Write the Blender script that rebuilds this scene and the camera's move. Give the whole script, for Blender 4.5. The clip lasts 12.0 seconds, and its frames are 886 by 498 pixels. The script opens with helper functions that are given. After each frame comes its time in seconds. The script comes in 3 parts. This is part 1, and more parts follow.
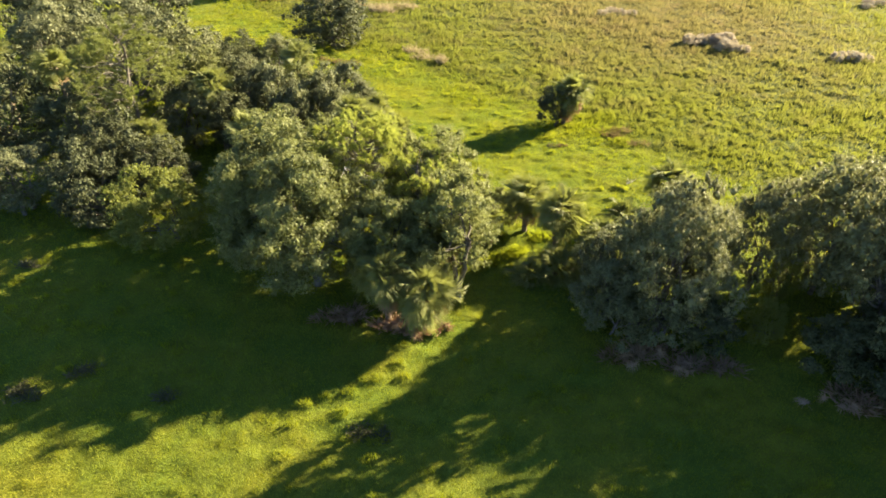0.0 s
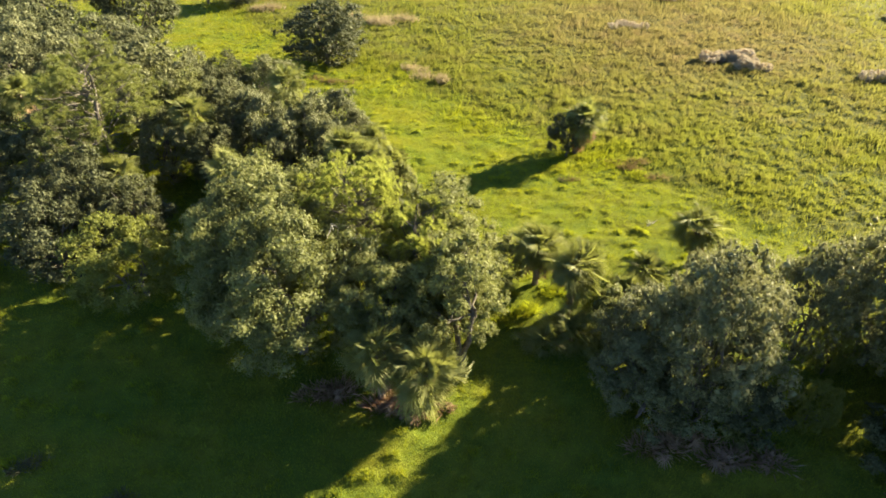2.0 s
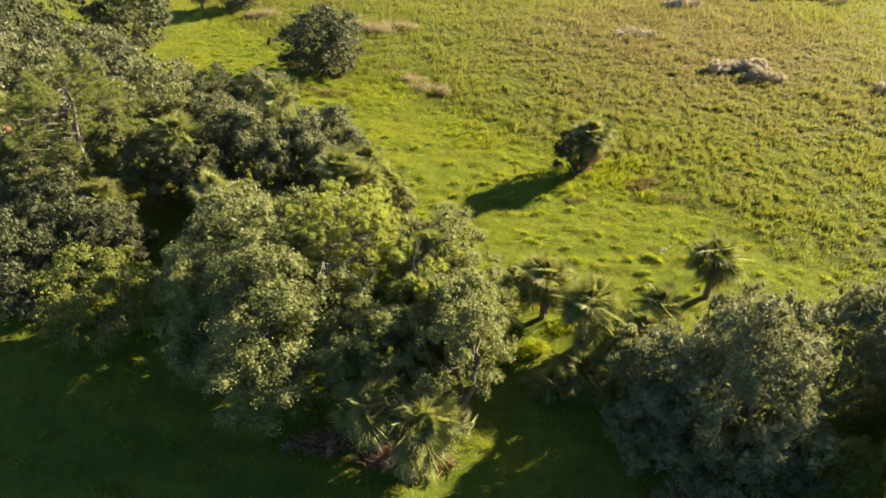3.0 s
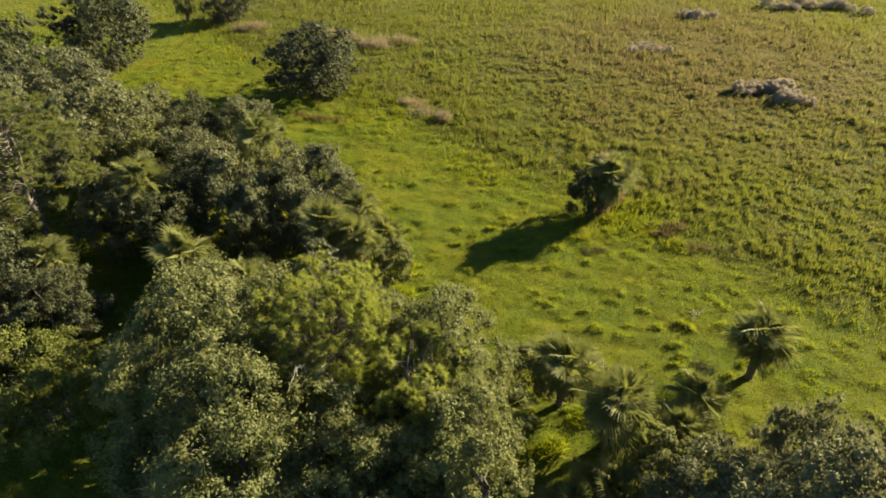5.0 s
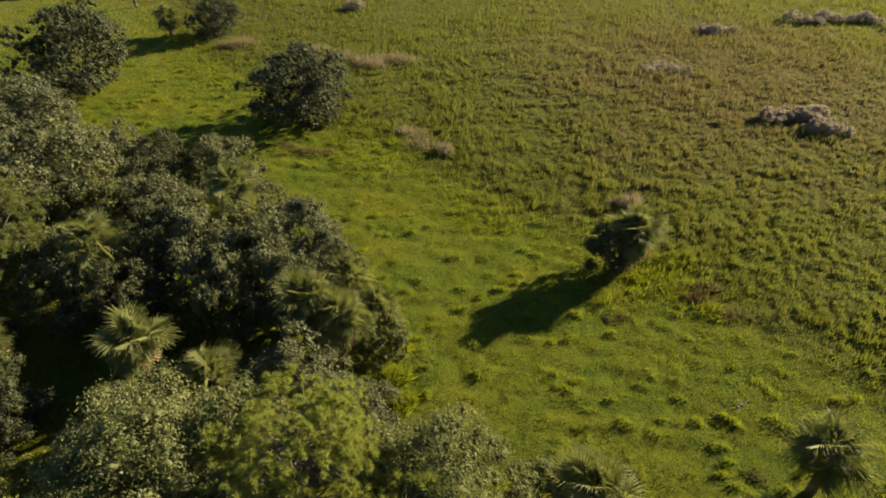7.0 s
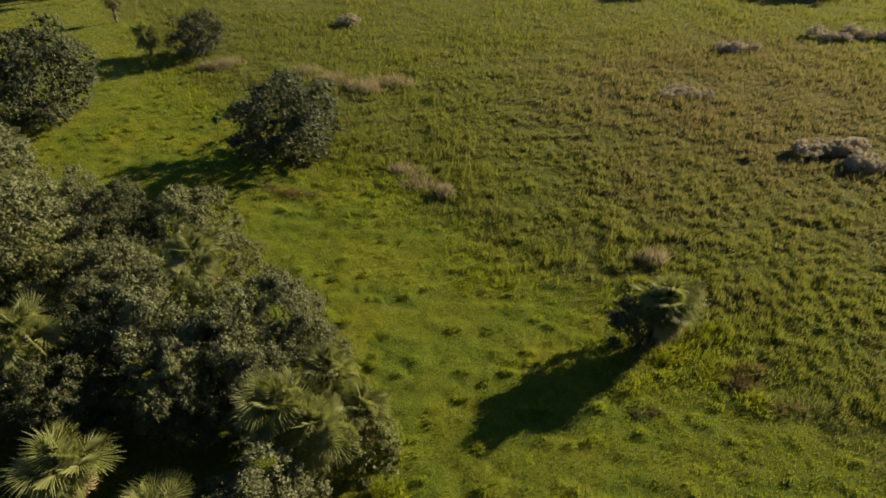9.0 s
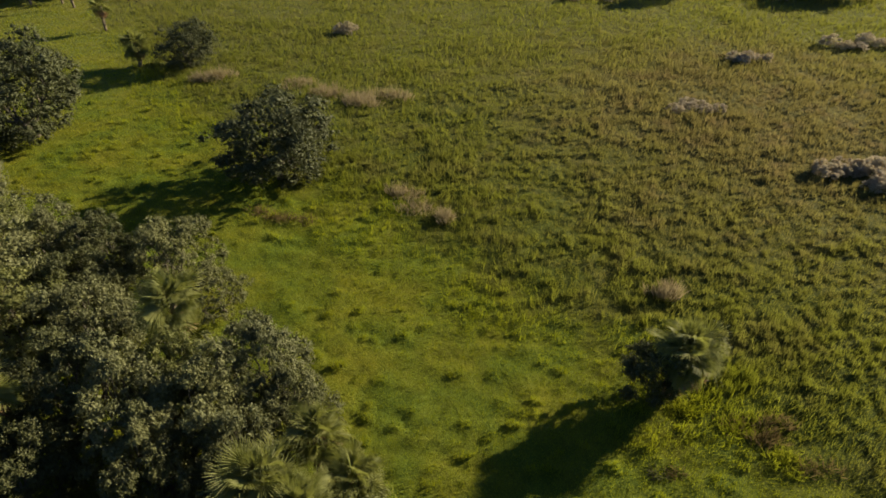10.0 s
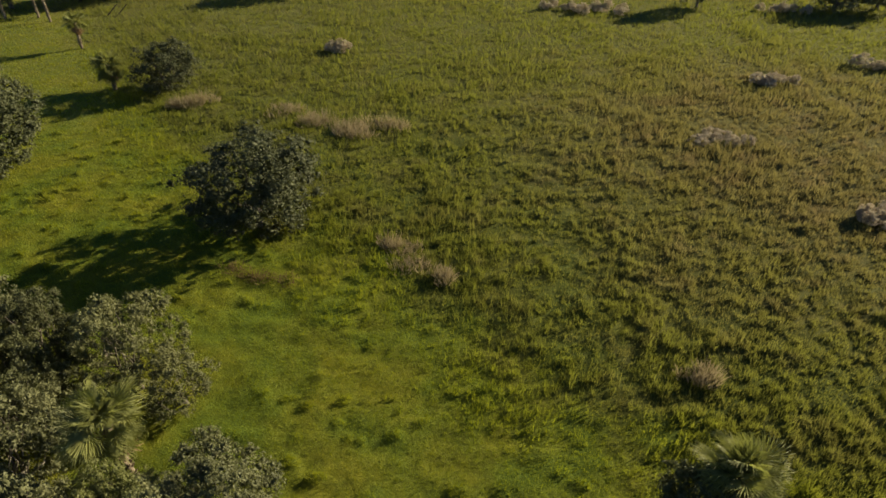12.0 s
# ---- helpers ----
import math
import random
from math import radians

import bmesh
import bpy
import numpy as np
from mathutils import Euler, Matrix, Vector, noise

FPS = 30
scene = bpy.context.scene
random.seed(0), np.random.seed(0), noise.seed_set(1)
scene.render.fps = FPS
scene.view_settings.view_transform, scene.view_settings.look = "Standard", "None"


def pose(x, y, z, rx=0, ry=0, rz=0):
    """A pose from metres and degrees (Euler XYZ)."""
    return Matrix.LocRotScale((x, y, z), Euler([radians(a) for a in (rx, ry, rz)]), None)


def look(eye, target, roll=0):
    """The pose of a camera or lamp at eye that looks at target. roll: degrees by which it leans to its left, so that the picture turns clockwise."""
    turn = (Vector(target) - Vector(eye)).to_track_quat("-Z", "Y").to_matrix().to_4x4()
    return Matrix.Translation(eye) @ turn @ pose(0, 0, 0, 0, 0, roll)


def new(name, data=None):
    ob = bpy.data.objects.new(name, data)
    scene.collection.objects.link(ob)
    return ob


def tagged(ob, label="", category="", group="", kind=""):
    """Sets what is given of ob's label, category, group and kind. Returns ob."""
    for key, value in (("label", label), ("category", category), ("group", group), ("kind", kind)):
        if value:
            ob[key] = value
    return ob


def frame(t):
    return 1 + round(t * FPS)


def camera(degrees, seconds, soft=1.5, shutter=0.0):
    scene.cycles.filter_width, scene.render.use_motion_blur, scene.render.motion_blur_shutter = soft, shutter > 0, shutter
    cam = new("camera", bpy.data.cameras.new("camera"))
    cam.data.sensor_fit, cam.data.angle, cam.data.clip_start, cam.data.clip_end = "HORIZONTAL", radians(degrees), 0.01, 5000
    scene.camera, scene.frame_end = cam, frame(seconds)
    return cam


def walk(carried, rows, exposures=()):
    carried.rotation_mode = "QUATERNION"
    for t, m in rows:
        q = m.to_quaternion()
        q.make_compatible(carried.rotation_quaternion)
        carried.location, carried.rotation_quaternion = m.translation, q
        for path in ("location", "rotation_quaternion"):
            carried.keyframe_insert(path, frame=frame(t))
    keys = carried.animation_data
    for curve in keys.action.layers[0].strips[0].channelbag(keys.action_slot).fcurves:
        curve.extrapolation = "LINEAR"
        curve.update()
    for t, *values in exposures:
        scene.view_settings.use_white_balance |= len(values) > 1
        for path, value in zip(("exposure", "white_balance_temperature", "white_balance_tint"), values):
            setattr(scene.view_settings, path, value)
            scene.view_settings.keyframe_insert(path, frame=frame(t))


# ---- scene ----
cam = camera(72.0, 12.0, 1.65)
METRES, EYE, TILT, LEAN, TURN = 39.37, 25.0, 0.0, 1.1, 0.0
ROWS = [
    (0.0, 0.0, 0.0, 0.0, 0.84, -36.67, -1.13),
    (0.5, -0.0005, 0.0342, 0.0008, 0.87, -36.66, -1.14),
    (1.0, -0.0012, 0.0702, 0.0016, 0.88, -36.66, -1.15),
    (1.5, -0.002, 0.1076, 0.0021, 0.91, -36.65, -1.14),
    (2.0, -0.003, 0.1463, 0.0026, 0.94, -36.67, -1.14),
    (2.5, -0.0042, 0.1862, 0.0036, 0.96, -36.7, -1.16),
    (3.0, -0.0052, 0.2265, 0.004, 0.98, -36.71, -1.14),
    (5.0, -0.0074, 0.3944, 0.0032, 1.05, -36.82, -1.11),
    (5.5, -0.0084, 0.4365, 0.0033, 1.06, -36.85, -1.12),
    (6.0, -0.0092, 0.4794, 0.0035, 1.08, -36.84, -1.1),
    (6.5, -0.0101, 0.5225, 0.004, 1.1, -36.88, -1.11),
    (7.0, -0.0116, 0.5656, 0.0038, 1.11, -36.87, -1.12),
    (9.0, -0.0127, 0.7388, 0.0046, 1.17, -36.83, -1.05),
    (9.5, -0.0129, 0.7825, 0.0052, 1.18, -36.84, -1.05),
    (10.0, -0.0132, 0.8261, 0.0056, 1.2, -36.83, -1.03),
    (10.5, -0.0133, 0.8696, 0.006, 1.21, -36.83, -1.01),
    (11.0, -0.0135, 0.9132, 0.006, 1.23, -36.83, -1.0),
    (11.5, -0.0142, 0.9568, 0.0059, 1.24, -36.84, -1.01),
    (12.0, -0.0149, 0.9998, 0.0058, 1.25, -36.82, -1.01),
]
EXPOSURE = [(0.0, 2.92), (1.0, 2.92), (2.5, 2.72), (3.2, 2.53), (4.8, 2.02), (5.5, 1.80), (7.0, 1.45), (9.5, 1.23), (12.0, 1.15)]
walk(cam, [(t, pose(0, 0, EYE, TILT, LEAN, TURN) @ pose(METRES * x, METRES * y, METRES * z, 90 + pitch, roll, yaw)) for t, x, y, z, yaw, pitch, roll in ROWS], EXPOSURE)

# ---- world and sun ----
SUN_EL, SUN_AZ = radians(21.6), radians(59.0)
world = bpy.data.worlds.new("sky")
scene.world = world
world.use_nodes = True
wn = world.node_tree.nodes
sky = wn.new("ShaderNodeTexSky")
sky.sky_type, sky.sun_disc = "NISHITA", False
sky.sun_elevation, sky.sun_rotation, sky.ozone_density, sky.dust_density = SUN_EL, SUN_AZ, 5.0, 0.3
world.node_tree.links.new(sky.outputs[0], wn["Background"].inputs[0])
wn["Background"].inputs[1].default_value = 0.041
sun_data = bpy.data.lights.new("sun", "SUN")
sun_data.energy, sun_data.angle, sun_data.color = 5.0, radians(0.6), (1.0, 0.86, 0.55)
sun = new("sun", sun_data)
to_sun = Vector((math.sin(SUN_AZ) * math.cos(SUN_EL), math.cos(SUN_AZ) * math.cos(SUN_EL), math.sin(SUN_EL)))
sun.matrix_world = look(to_sun * 300, (0, 0, 0))


# ---- materials ----
class Mat:
    """A node material with short names for its nodes."""

    def __init__(self, name):
        self.m = bpy.data.materials.new(name)
        self.m.use_nodes = True
        self.t = self.m.node_tree
        self.b = self.t.nodes["Principled BSDF"]
        self.out = self.t.nodes["Material Output"]

    def put(self, socket, value):
        if isinstance(value, bpy.types.NodeSocket):
            self.t.links.new(value, socket)
        else:
            socket.default_value = value

    def node(self, kind, *values, **settings):
        n = self.t.nodes.new("ShaderNode" + kind)
        for key, value in settings.items():
            setattr(n, key, value)
        for i, value in enumerate(values):
            if value is not None:
                self.put(n.inputs[i], value)
        return n

    def math(self, op, *values):
        return self.node("Math", *values, operation=op).outputs[0]

    def pos(self):
        return self.node("NewGeometry").outputs["Position"]

    def noise(self, scale, detail=3.0, rough=0.55, at=None):
        n = self.node("TexNoise", at or self.pos())
        n.inputs["Scale"].default_value = scale
        n.inputs["Detail"].default_value = detail
        n.inputs["Roughness"].default_value = rough
        return n.outputs["Fac"]

    def ramp(self, value, low, high):
        n = self.node("MapRange", value, low, high, 0.0, 1.0, interpolation_type="SMOOTHSTEP")
        return n.outputs[0]

    def mix(self, fac, a, b):
        n = self.node("Mix", data_type="RGBA")
        self.put(n.inputs[0], fac)
        for socket, value in ((n.inputs[6], a), (n.inputs[7], b)):
            self.put(socket, (*value, 1.0) if isinstance(value, tuple) else value)
        return n.outputs[2]

    def bump(self, height, strength, distance):
        n = self.node("Bump")
        self.put(n.inputs["Strength"], strength)
        self.put(n.inputs["Distance"], distance)
        self.put(n.inputs["Height"], height)
        self.put(self.b.inputs["Normal"], n.outputs[0])

    def dot(self, vector):
        return self.node("VectorMath", self.pos(), vector, operation="DOT_PRODUCT").outputs["Value"]

    def finish(self, color, rough, translucent=None, amount=0.0, gloss=0.3):
        self.put(self.b.inputs["Base Color"], color if not isinstance(color, tuple) else (*color, 1.0))
        self.put(self.b.inputs["Roughness"], rough)
        self.put(self.b.inputs["Specular IOR Level"], gloss)
        if translucent is not None:
            tr = self.node("BsdfTranslucent", translucent)
            mx = self.node("MixShader", amount, self.b.outputs[0], tr.outputs[0])
            self.t.links.new(mx.outputs[0], self.out.inputs[0])
        return self.m


def leaf_material(name, dark, light, through_color, amount=0.3, rough=0.5, gloss=0.35):
    """Leaves: each one of its own tone, and paler or darker patches over the crown."""
    k = Mat(name)
    island = k.node("NewGeometry").outputs["Random Per Island"]
    fac = k.math("ADD", k.math("MULTIPLY", island, 0.38), k.math("MULTIPLY", k.ramp(k.noise(0.7, 4, 0.65), 0.35, 0.68), 0.6))
    col = k.mix(fac, dark, light)
    tone = k.node("ObjectInfo").outputs["Random"]
    col = k.mix(k.math("MULTIPLY", tone, 0.3), col, tuple(0.62 * c for c in light))
    warm = k.math("FRACT", k.math("MULTIPLY", tone, 7.3))
    col = k.mix(k.math("MULTIPLY", warm, 0.24), col, (1.05 * light[0], 1.0 * light[1], 0.62 * light[2]))
    return k.finish(col, rough, k.mix(fac, tuple(0.7 * c for c in through_color), through_color), amount, gloss)


def grass_zone(k):
    """Where the grass is rough marsh grass (first), and where that is brown and dry (second)."""
    wob = k.math("MULTIPLY", k.math("SUBTRACT", k.noise(0.11, 4), 0.5), 14.0)
    s1 = k.math("ADD", k.math("SUBTRACT", k.dot((0.667, 0.745, 0.0)), 47.6), wob)
    s2 = k.math("ADD", k.math("ADD", k.dot((0.8, 0.6, 0.0)), -32.0), wob)
    rough = k.math("MULTIPLY", k.ramp(s1, -2.0, 4.0), k.ramp(s2, -3.0, 4.0))
    centre = k.node("VectorMath", k.pos(), (31.0, 88.0, 0.0), operation="DISTANCE").outputs["Value"]
    core = k.math("SUBTRACT", 1.0, k.ramp(k.math("ADD", centre, k.math("MULTIPLY", wob, 2.2)), 6.0, 38.0))
    spots = k.ramp(k.noise(0.32, 4, 0.65), 0.48, 0.66)
    dry = k.math("MULTIPLY", rough, k.math("MINIMUM", k.math("ADD", k.math("MULTIPLY", core, 0.7), k.math("MULTIPLY", spots, 0.28)), 1.0))
    return rough, dry


def grass_material(name, blades):
    k = Mat(name)
    rough, dry = grass_zone(k)
    f1 = k.ramp(k.noise(0.22, 4), 0.32, 0.68)
    wide = k.math("MULTIPLY", k.math("SUBTRACT", k.noise(0.06, 4), 0.5), 40.0)
    f2 = k.ramp(k.noise(1.3, 4, 0.7), 0.36, 0.68)
    short = k.mix(f1, (0.106, 0.144, 0.018), (0.182, 0.178, 0.020))
    short = k.mix(k.math("MULTIPLY", f2, 0.42), short, (0.058, 0.086, 0.014))
    tall = k.mix(f1, (0.077, 0.102, 0.018), (0.117, 0.121, 0.027))
    tall = k.mix(k.math("MULTIPLY", f2, 0.55), tall, (0.048, 0.052, 0.016))
    col = k.mix(rough, short, tall)
    col = k.mix(k.math("MULTIPLY", dry, 0.62), col, (0.140, 0.104, 0.052))
    # grass turns paler with distance: haze put into its colour
    far_haze = k.ramp(k.math("ADD", k.dot((0.1, 1.0, 0.0)), wide), 70.0, 122.0)
    col = k.mix(k.math("MULTIPLY", far_haze, 0.42), col, (0.172, 0.160, 0.066))
    # darker green around one spot at the near right
    green_dist = k.node("VectorMath", k.pos(), (27.0, 47.0, 0.0), operation="DISTANCE").outputs["Value"]
    deep_green = k.math("SUBTRACT", 1.0, k.ramp(k.math("ADD", green_dist, wide), 6.0, 22.0))
    col = k.mix(k.math("MULTIPLY", deep_green, 0.4), col, (0.050, 0.068, 0.013))
    if blades:
        island = k.node("NewGeometry").outputs["Random Per Island"]
        col = k.mix(k.math("MULTIPLY", island, 0.3), col, k.mix(rough, (0.176, 0.188, 0.017), (0.124, 0.126, 0.028)))
        back = k.mix(rough, (0.325, 0.36, 0.016), (0.235, 0.25, 0.034))
        return k.finish(col, 0.75, k.mix(dry, back, (0.25, 0.19, 0.09)), 0.42, 0.07)
    fine = k.noise(7.0, 5, 0.8)
    col = k.mix(k.math("MULTIPLY", k.ramp(fine, 0.38, 0.68), 0.35), col, (0.038, 0.050, 0.012))
    k.bump(fine, 1.0, 0.16)
    return k.finish(col, 0.85, None, 0, 0.05)


def plain_material(name, a, b, scale, rough=0.85, bump=0.6, distance=0.03, gloss=0.2):
    k = Mat(name)
    n = k.noise(scale, 5, 0.65)
    col = k.mix(k.ramp(n, 0.32, 0.68), a, b)
    col = k.mix(k.math("MULTIPLY", k.node("ObjectInfo").outputs["Random"], 0.4), col, tuple(0.65 * c for c in a))
    k.bump(n, bump, distance)
    return k.finish(col, rough, None, 0, gloss)


GRASS = grass_material("pasture grass", False)
BLADES = grass_material("grass blades", True)
OAK = leaf_material("oak leaves", (0.074, 0.086, 0.028), (0.205, 0.212, 0.086), (0.30, 0.32, 0.09), 0.34, 0.6, 0.25)
# darker copy of the oak leaves: shade on grove trees put into the colour
OAK_SHADED = leaf_material("shaded oak leaves", (0.040, 0.047, 0.021), (0.104, 0.110, 0.052), (0.15, 0.16, 0.055), 0.28, 0.6, 0.25)
OAK_GREY = leaf_material("greyish oak leaves", (0.066, 0.073, 0.034), (0.176, 0.180, 0.092), (0.21, 0.22, 0.085), 0.28, 0.6, 0.25)
OAK_PALE = leaf_material("pale feathery oak leaves", (0.080, 0.084, 0.038), (0.240, 0.238, 0.118), (0.28, 0.28, 0.11), 0.32, 0.6, 0.25)
OAK_DARK = leaf_material("dark oak leaves", (0.036, 0.045, 0.020), (0.100, 0.107, 0.052), (0.12, 0.13, 0.045), 0.26, 0.6, 0.25)
YELLOW = leaf_material("yellow-green leaves", (0.085, 0.098, 0.024), (0.180, 0.192, 0.050), (0.34, 0.37, 0.06), 0.38, 0.6, 0.2)
NEEDLES = leaf_material("pine needles", (0.135, 0.150, 0.030), (0.270, 0.285, 0.070), (0.46, 0.50, 0.09), 0.42, 0.6, 0.15)
NEEDLES_OLD = leaf_material("dull pine needles", (0.090, 0.102, 0.028), (0.185, 0.196, 0.062), (0.28, 0.31, 0.07), 0.36, 0.6, 0.15)
FROND = leaf_material("palm fronds", (0.070, 0.084, 0.024), (0.225, 0.232, 0.086), (0.34, 0.36, 0.08), 0.34, 0.55, 0.18)
FROND_DRY = leaf_material("dry palm fronds", (0.170, 0.100, 0.062), (0.385, 0.262, 0.175), (0.28, 0.16, 0.08), 0.25, 0.75, 0.15)
STRAW = leaf_material("dry straw grass", (0.185, 0.150, 0.098), (0.375, 0.315, 0.220), (0.35, 0.28, 0.16), 0.42, 0.75, 0.15)
RUST = leaf_material("reddish dry weeds", (0.085, 0.064, 0.030), (0.190, 0.142, 0.072), (0.20, 0.15, 0.065), 0.35, 0.75, 0.1)
SCRUB = leaf_material("grey scrub twigs", (0.290, 0.245, 0.190), (0.590, 0.510, 0.410), (0.52, 0.44, 0.32), 0.40, 0.75, 0.15)
WEEDS = leaf_material("withered weeds", (0.070, 0.068, 0.040), (0.150, 0.140, 0.090), (0.15, 0.15, 0.07), 0.3, 0.75, 0.1)
BARK = plain_material("grey bark", (0.070, 0.058, 0.046), (0.180, 0.158, 0.132), 3.0)
BOOTS = plain_material("palm trunk boots", (0.120, 0.090, 0.062), (0.270, 0.220, 0.165), 5.0)
DARKWOOD = plain_material("dark wet wood", (0.030, 0.024, 0.018), (0.070, 0.058, 0.045), 4.0)
DEADWOOD = plain_material("weathered dead wood", (0.300, 0.270, 0.230), (0.520, 0.490, 0.440), 4.0)


# ---- mesh helpers ----
def net(name, verts, faces, material):
    """A mesh from an array of places and one of faces that all have the same number of corners."""
    me = bpy.data.meshes.new(name)
    n, k = faces.shape
    me.vertices.add(len(verts))
    me.vertices.foreach_set("co", np.ascontiguousarray(verts, dtype=np.float32).ravel())
    me.loops.add(n * k)
    me.loops.foreach_set("vertex_index", np.ascontiguousarray(faces, dtype=np.int32).ravel())
    me.polygons.add(n)
    me.polygons.foreach_set("loop_start", np.arange(n, dtype=np.int32) * k)
    me.update(calc_edges=True)
    me.materials.append(material)
    return me


def part(name, me, parent, label="", m=None):
    ob = new(name, me)
    ob.parent = parent
    if m is not None:
        ob.matrix_basis = m
    return tagged(ob, label)


def thing(name, x, y, z=0.0, turn=0.0, scale=(1, 1, 1), label="", category="", group="", kind=""):
    ob = new(name)
    ob.matrix_basis = Matrix.LocRotScale((x, y, z), Euler((0, 0, radians(turn))), scale)
    return tagged(ob, label, category, group, kind)


def unit(v):
    return v / np.maximum(np.linalg.norm(v, axis=-1, keepdims=True), 1e-9)


def leaf_faces(centres, out, length, width, rng, spread=0.9):
    """Pointed leaves that turn roughly outwards."""
    n = len(centres)
    normal = unit(out + spread * rng.normal(size=(n, 3)))
    along = unit(np.cross(normal, rng.normal(size=(n, 3))))
    side = np.cross(normal, along)
    size = rng.uniform(0.65, 1.35, (n, 1))
    a, b = along * length * size / 2, side * width * size / 2
    verts = np.stack([centres + a, centres - 0.7 * a + b, centres - 0.7 * a - b], 1).reshape(-1, 3)
    return verts, np.arange(3 * n).reshape(n, 3)


def tube(path, radii, sides=7):
    """The corners and faces of a tapered limb along a path."""
    path = np.array(path, float)
    d = unit(np.gradient(path, axis=0))
    ref = np.where(np.abs(d[:, 2:3]) > 0.9, [[1.0, 0, 0]], [[0, 0, 1.0]])
    u = unit(np.cross(d, ref))
    v = np.cross(d, u)
    ang = np.linspace(0, 2 * math.pi, sides, endpoint=False)
    ring = u[:, None] * np.cos(ang)[None, :, None] + v[:, None] * np.sin(ang)[None, :, None]
    verts = (path[:, None] + ring * np.array(radii)[:, None, None]).reshape(-1, 3)
    k, j = np.meshgrid(np.arange(len(path) - 1), np.arange(sides), indexing="ij")
    k, j = k.ravel(), j.ravel()
    nxt = (j + 1) % sides
    faces = np.stack([k * sides + j, k * sides + nxt, (k + 1) * sides + nxt, (k + 1) * sides + j], 1)
    return verts, faces


def joined(name, pieces, material):
    verts, faces, base = [], [], 0
    for v, f in pieces:
        verts.append(v)
        faces.append(f + base)
        base += len(v)
    return net(name, np.concatenate(verts), np.concatenate(faces), material)


def bent(start, end, rng, bow=0.15, steps=6):
    s = np.linspace(0, 1, steps)[:, None]
    start, end = np.array(start, float), np.array(end, float)
    reach = np.linalg.norm(end - start)
    off = rng.normal(size=3) * bow * reach
    wig = rng.normal(size=(steps, 3)) * 0.03 * reach
    wig[0] = 0
    return start + (end - start) * s + off * np.sin(math.pi * s) + wig


def grain(a, b, seed):
    """A scrambled number from 0 to 1 for each whole a, b."""
    h = (a * 374761393 + b * 668265263 + seed * 974711) & 0x7FFFFFFF
    h = ((h ^ (h >> 13)) * 1274126177) & 0x7FFFFFFF
    return ((h ^ (h >> 16)) & 0xFFFF) / 65535.0


def lattice(x, y, seed):
    """Smooth value noise from 0 to 1 on arrays."""
    xi, yi = np.floor(x).astype(np.int64), np.floor(y).astype(np.int64)
    fx, fy = x - xi, y - yi
    fx, fy = fx * fx * (3 - 2 * fx), fy * fy * (3 - 2 * fy)
    lo = grain(xi, yi, seed) * (1 - fx) + grain(xi + 1, yi, seed) * fx
    hi = grain(xi, yi + 1, seed) * (1 - fx) + grain(xi + 1, yi + 1, seed) * fx
    return lo * (1 - fy) + hi * fy


def rough_share(x, y):
    """How far a place lies in the rough marsh grass, from 0 to 1."""
    wob = (lattice(x * 0.12, y * 0.12, 5) - 0.5) * 8
    a = np.clip((0.667 * x + 0.745 * y - 47.6 + wob + 2) / 6, 0, 1)
    b = np.clip((0.8 * x + 0.6 * y - 32 + wob + 3) / 7, 0, 1)
    return a * b


def cells(x, y, size, seed):
    """How far each place lies from the nearest of many strewn points, in cell widths, and a number of that point's own."""
    u = x / size + 0.45 * lattice(x * 1.7, y * 1.7, seed + 3)
    v = y / size + 0.45 * lattice(x * 1.7, y * 1.7, seed + 4)
    iu, iv = np.floor(u).astype(np.int64), np.floor(v).astype(np.int64)
    best, own = np.full(np.shape(u), 9.0), np.zeros(np.shape(u))
    for a in (-1, 0, 1):
        for b in (-1, 0, 1):
            d = np.hypot(iu + a + grain(iu + a, iv + b, seed) - u, iv + b + grain(iu + a, iv + b, seed + 1) - v)
            own = np.where(d < best, grain(iu + a, iv + b, seed + 2), own)
            best = np.minimum(d, best)
    return best, own


def pasture_mound(x, y):
    """The scattered tussocks of the short grass, from 0 to 1."""
    d, own = cells(x, y * 1.25, 1.25, 51)
    some = np.clip((own - 0.44) / 0.5, 0, 1) * (0.2 + 1.3 * lattice(x * 0.19, y * 0.19, 57))
    return np.clip(1 - (d / 0.38) ** 2, 0, 1) * np.clip(some, 0, 1)


def marsh_mound(x, y):
    """The crowded tussocks of the marsh grass, from 0 to 1."""
    d, own = cells(x, y, 0.62, 61)
    wide = 0.25 + 1.2 * lattice(x * 0.55, y * 0.75, 66)
    return np.clip(np.clip(1.1 - (d / 0.66) ** 2, 0, 1) * (0.25 + 0.75 * own) * wide, 0, 1)


def ground_height(x, y):
    r = rough_share(x, y)
    near = np.exp(-((np.maximum(np.abs(x - 6) - 40, 0) + np.maximum(np.abs(y - 51) - 42, 0)) / 6) ** 2)
    swell = (lattice(x * 0.07, y * 0.07, 13) - 0.5) * 0.25 + (lattice(x * 0.8, y * 1.3, 12) - 0.5) * 0.17 + (lattice(x * 2.0, y * 2.2, 15) - 0.5) * 0.06
    return (swell + 0.16 * pasture_mound(x, y) * (1 - r) + (0.14 * marsh_mound(x, y) + 0.16 * lattice(x * 0.8, y * 1.0, 67)) * r) * near - 0.05


# ---- ground: one sheet out to the horizon ----
def spaced(lo, hi, step, far):
    inner = np.arange(lo, hi + step / 2, step)
    grow = step * 1.15 ** np.arange(1, 70)
    run = np.cumsum(grow)
    run = run[run < far]
    return np.concatenate([(lo - run)[::-1], inner, hi + run])


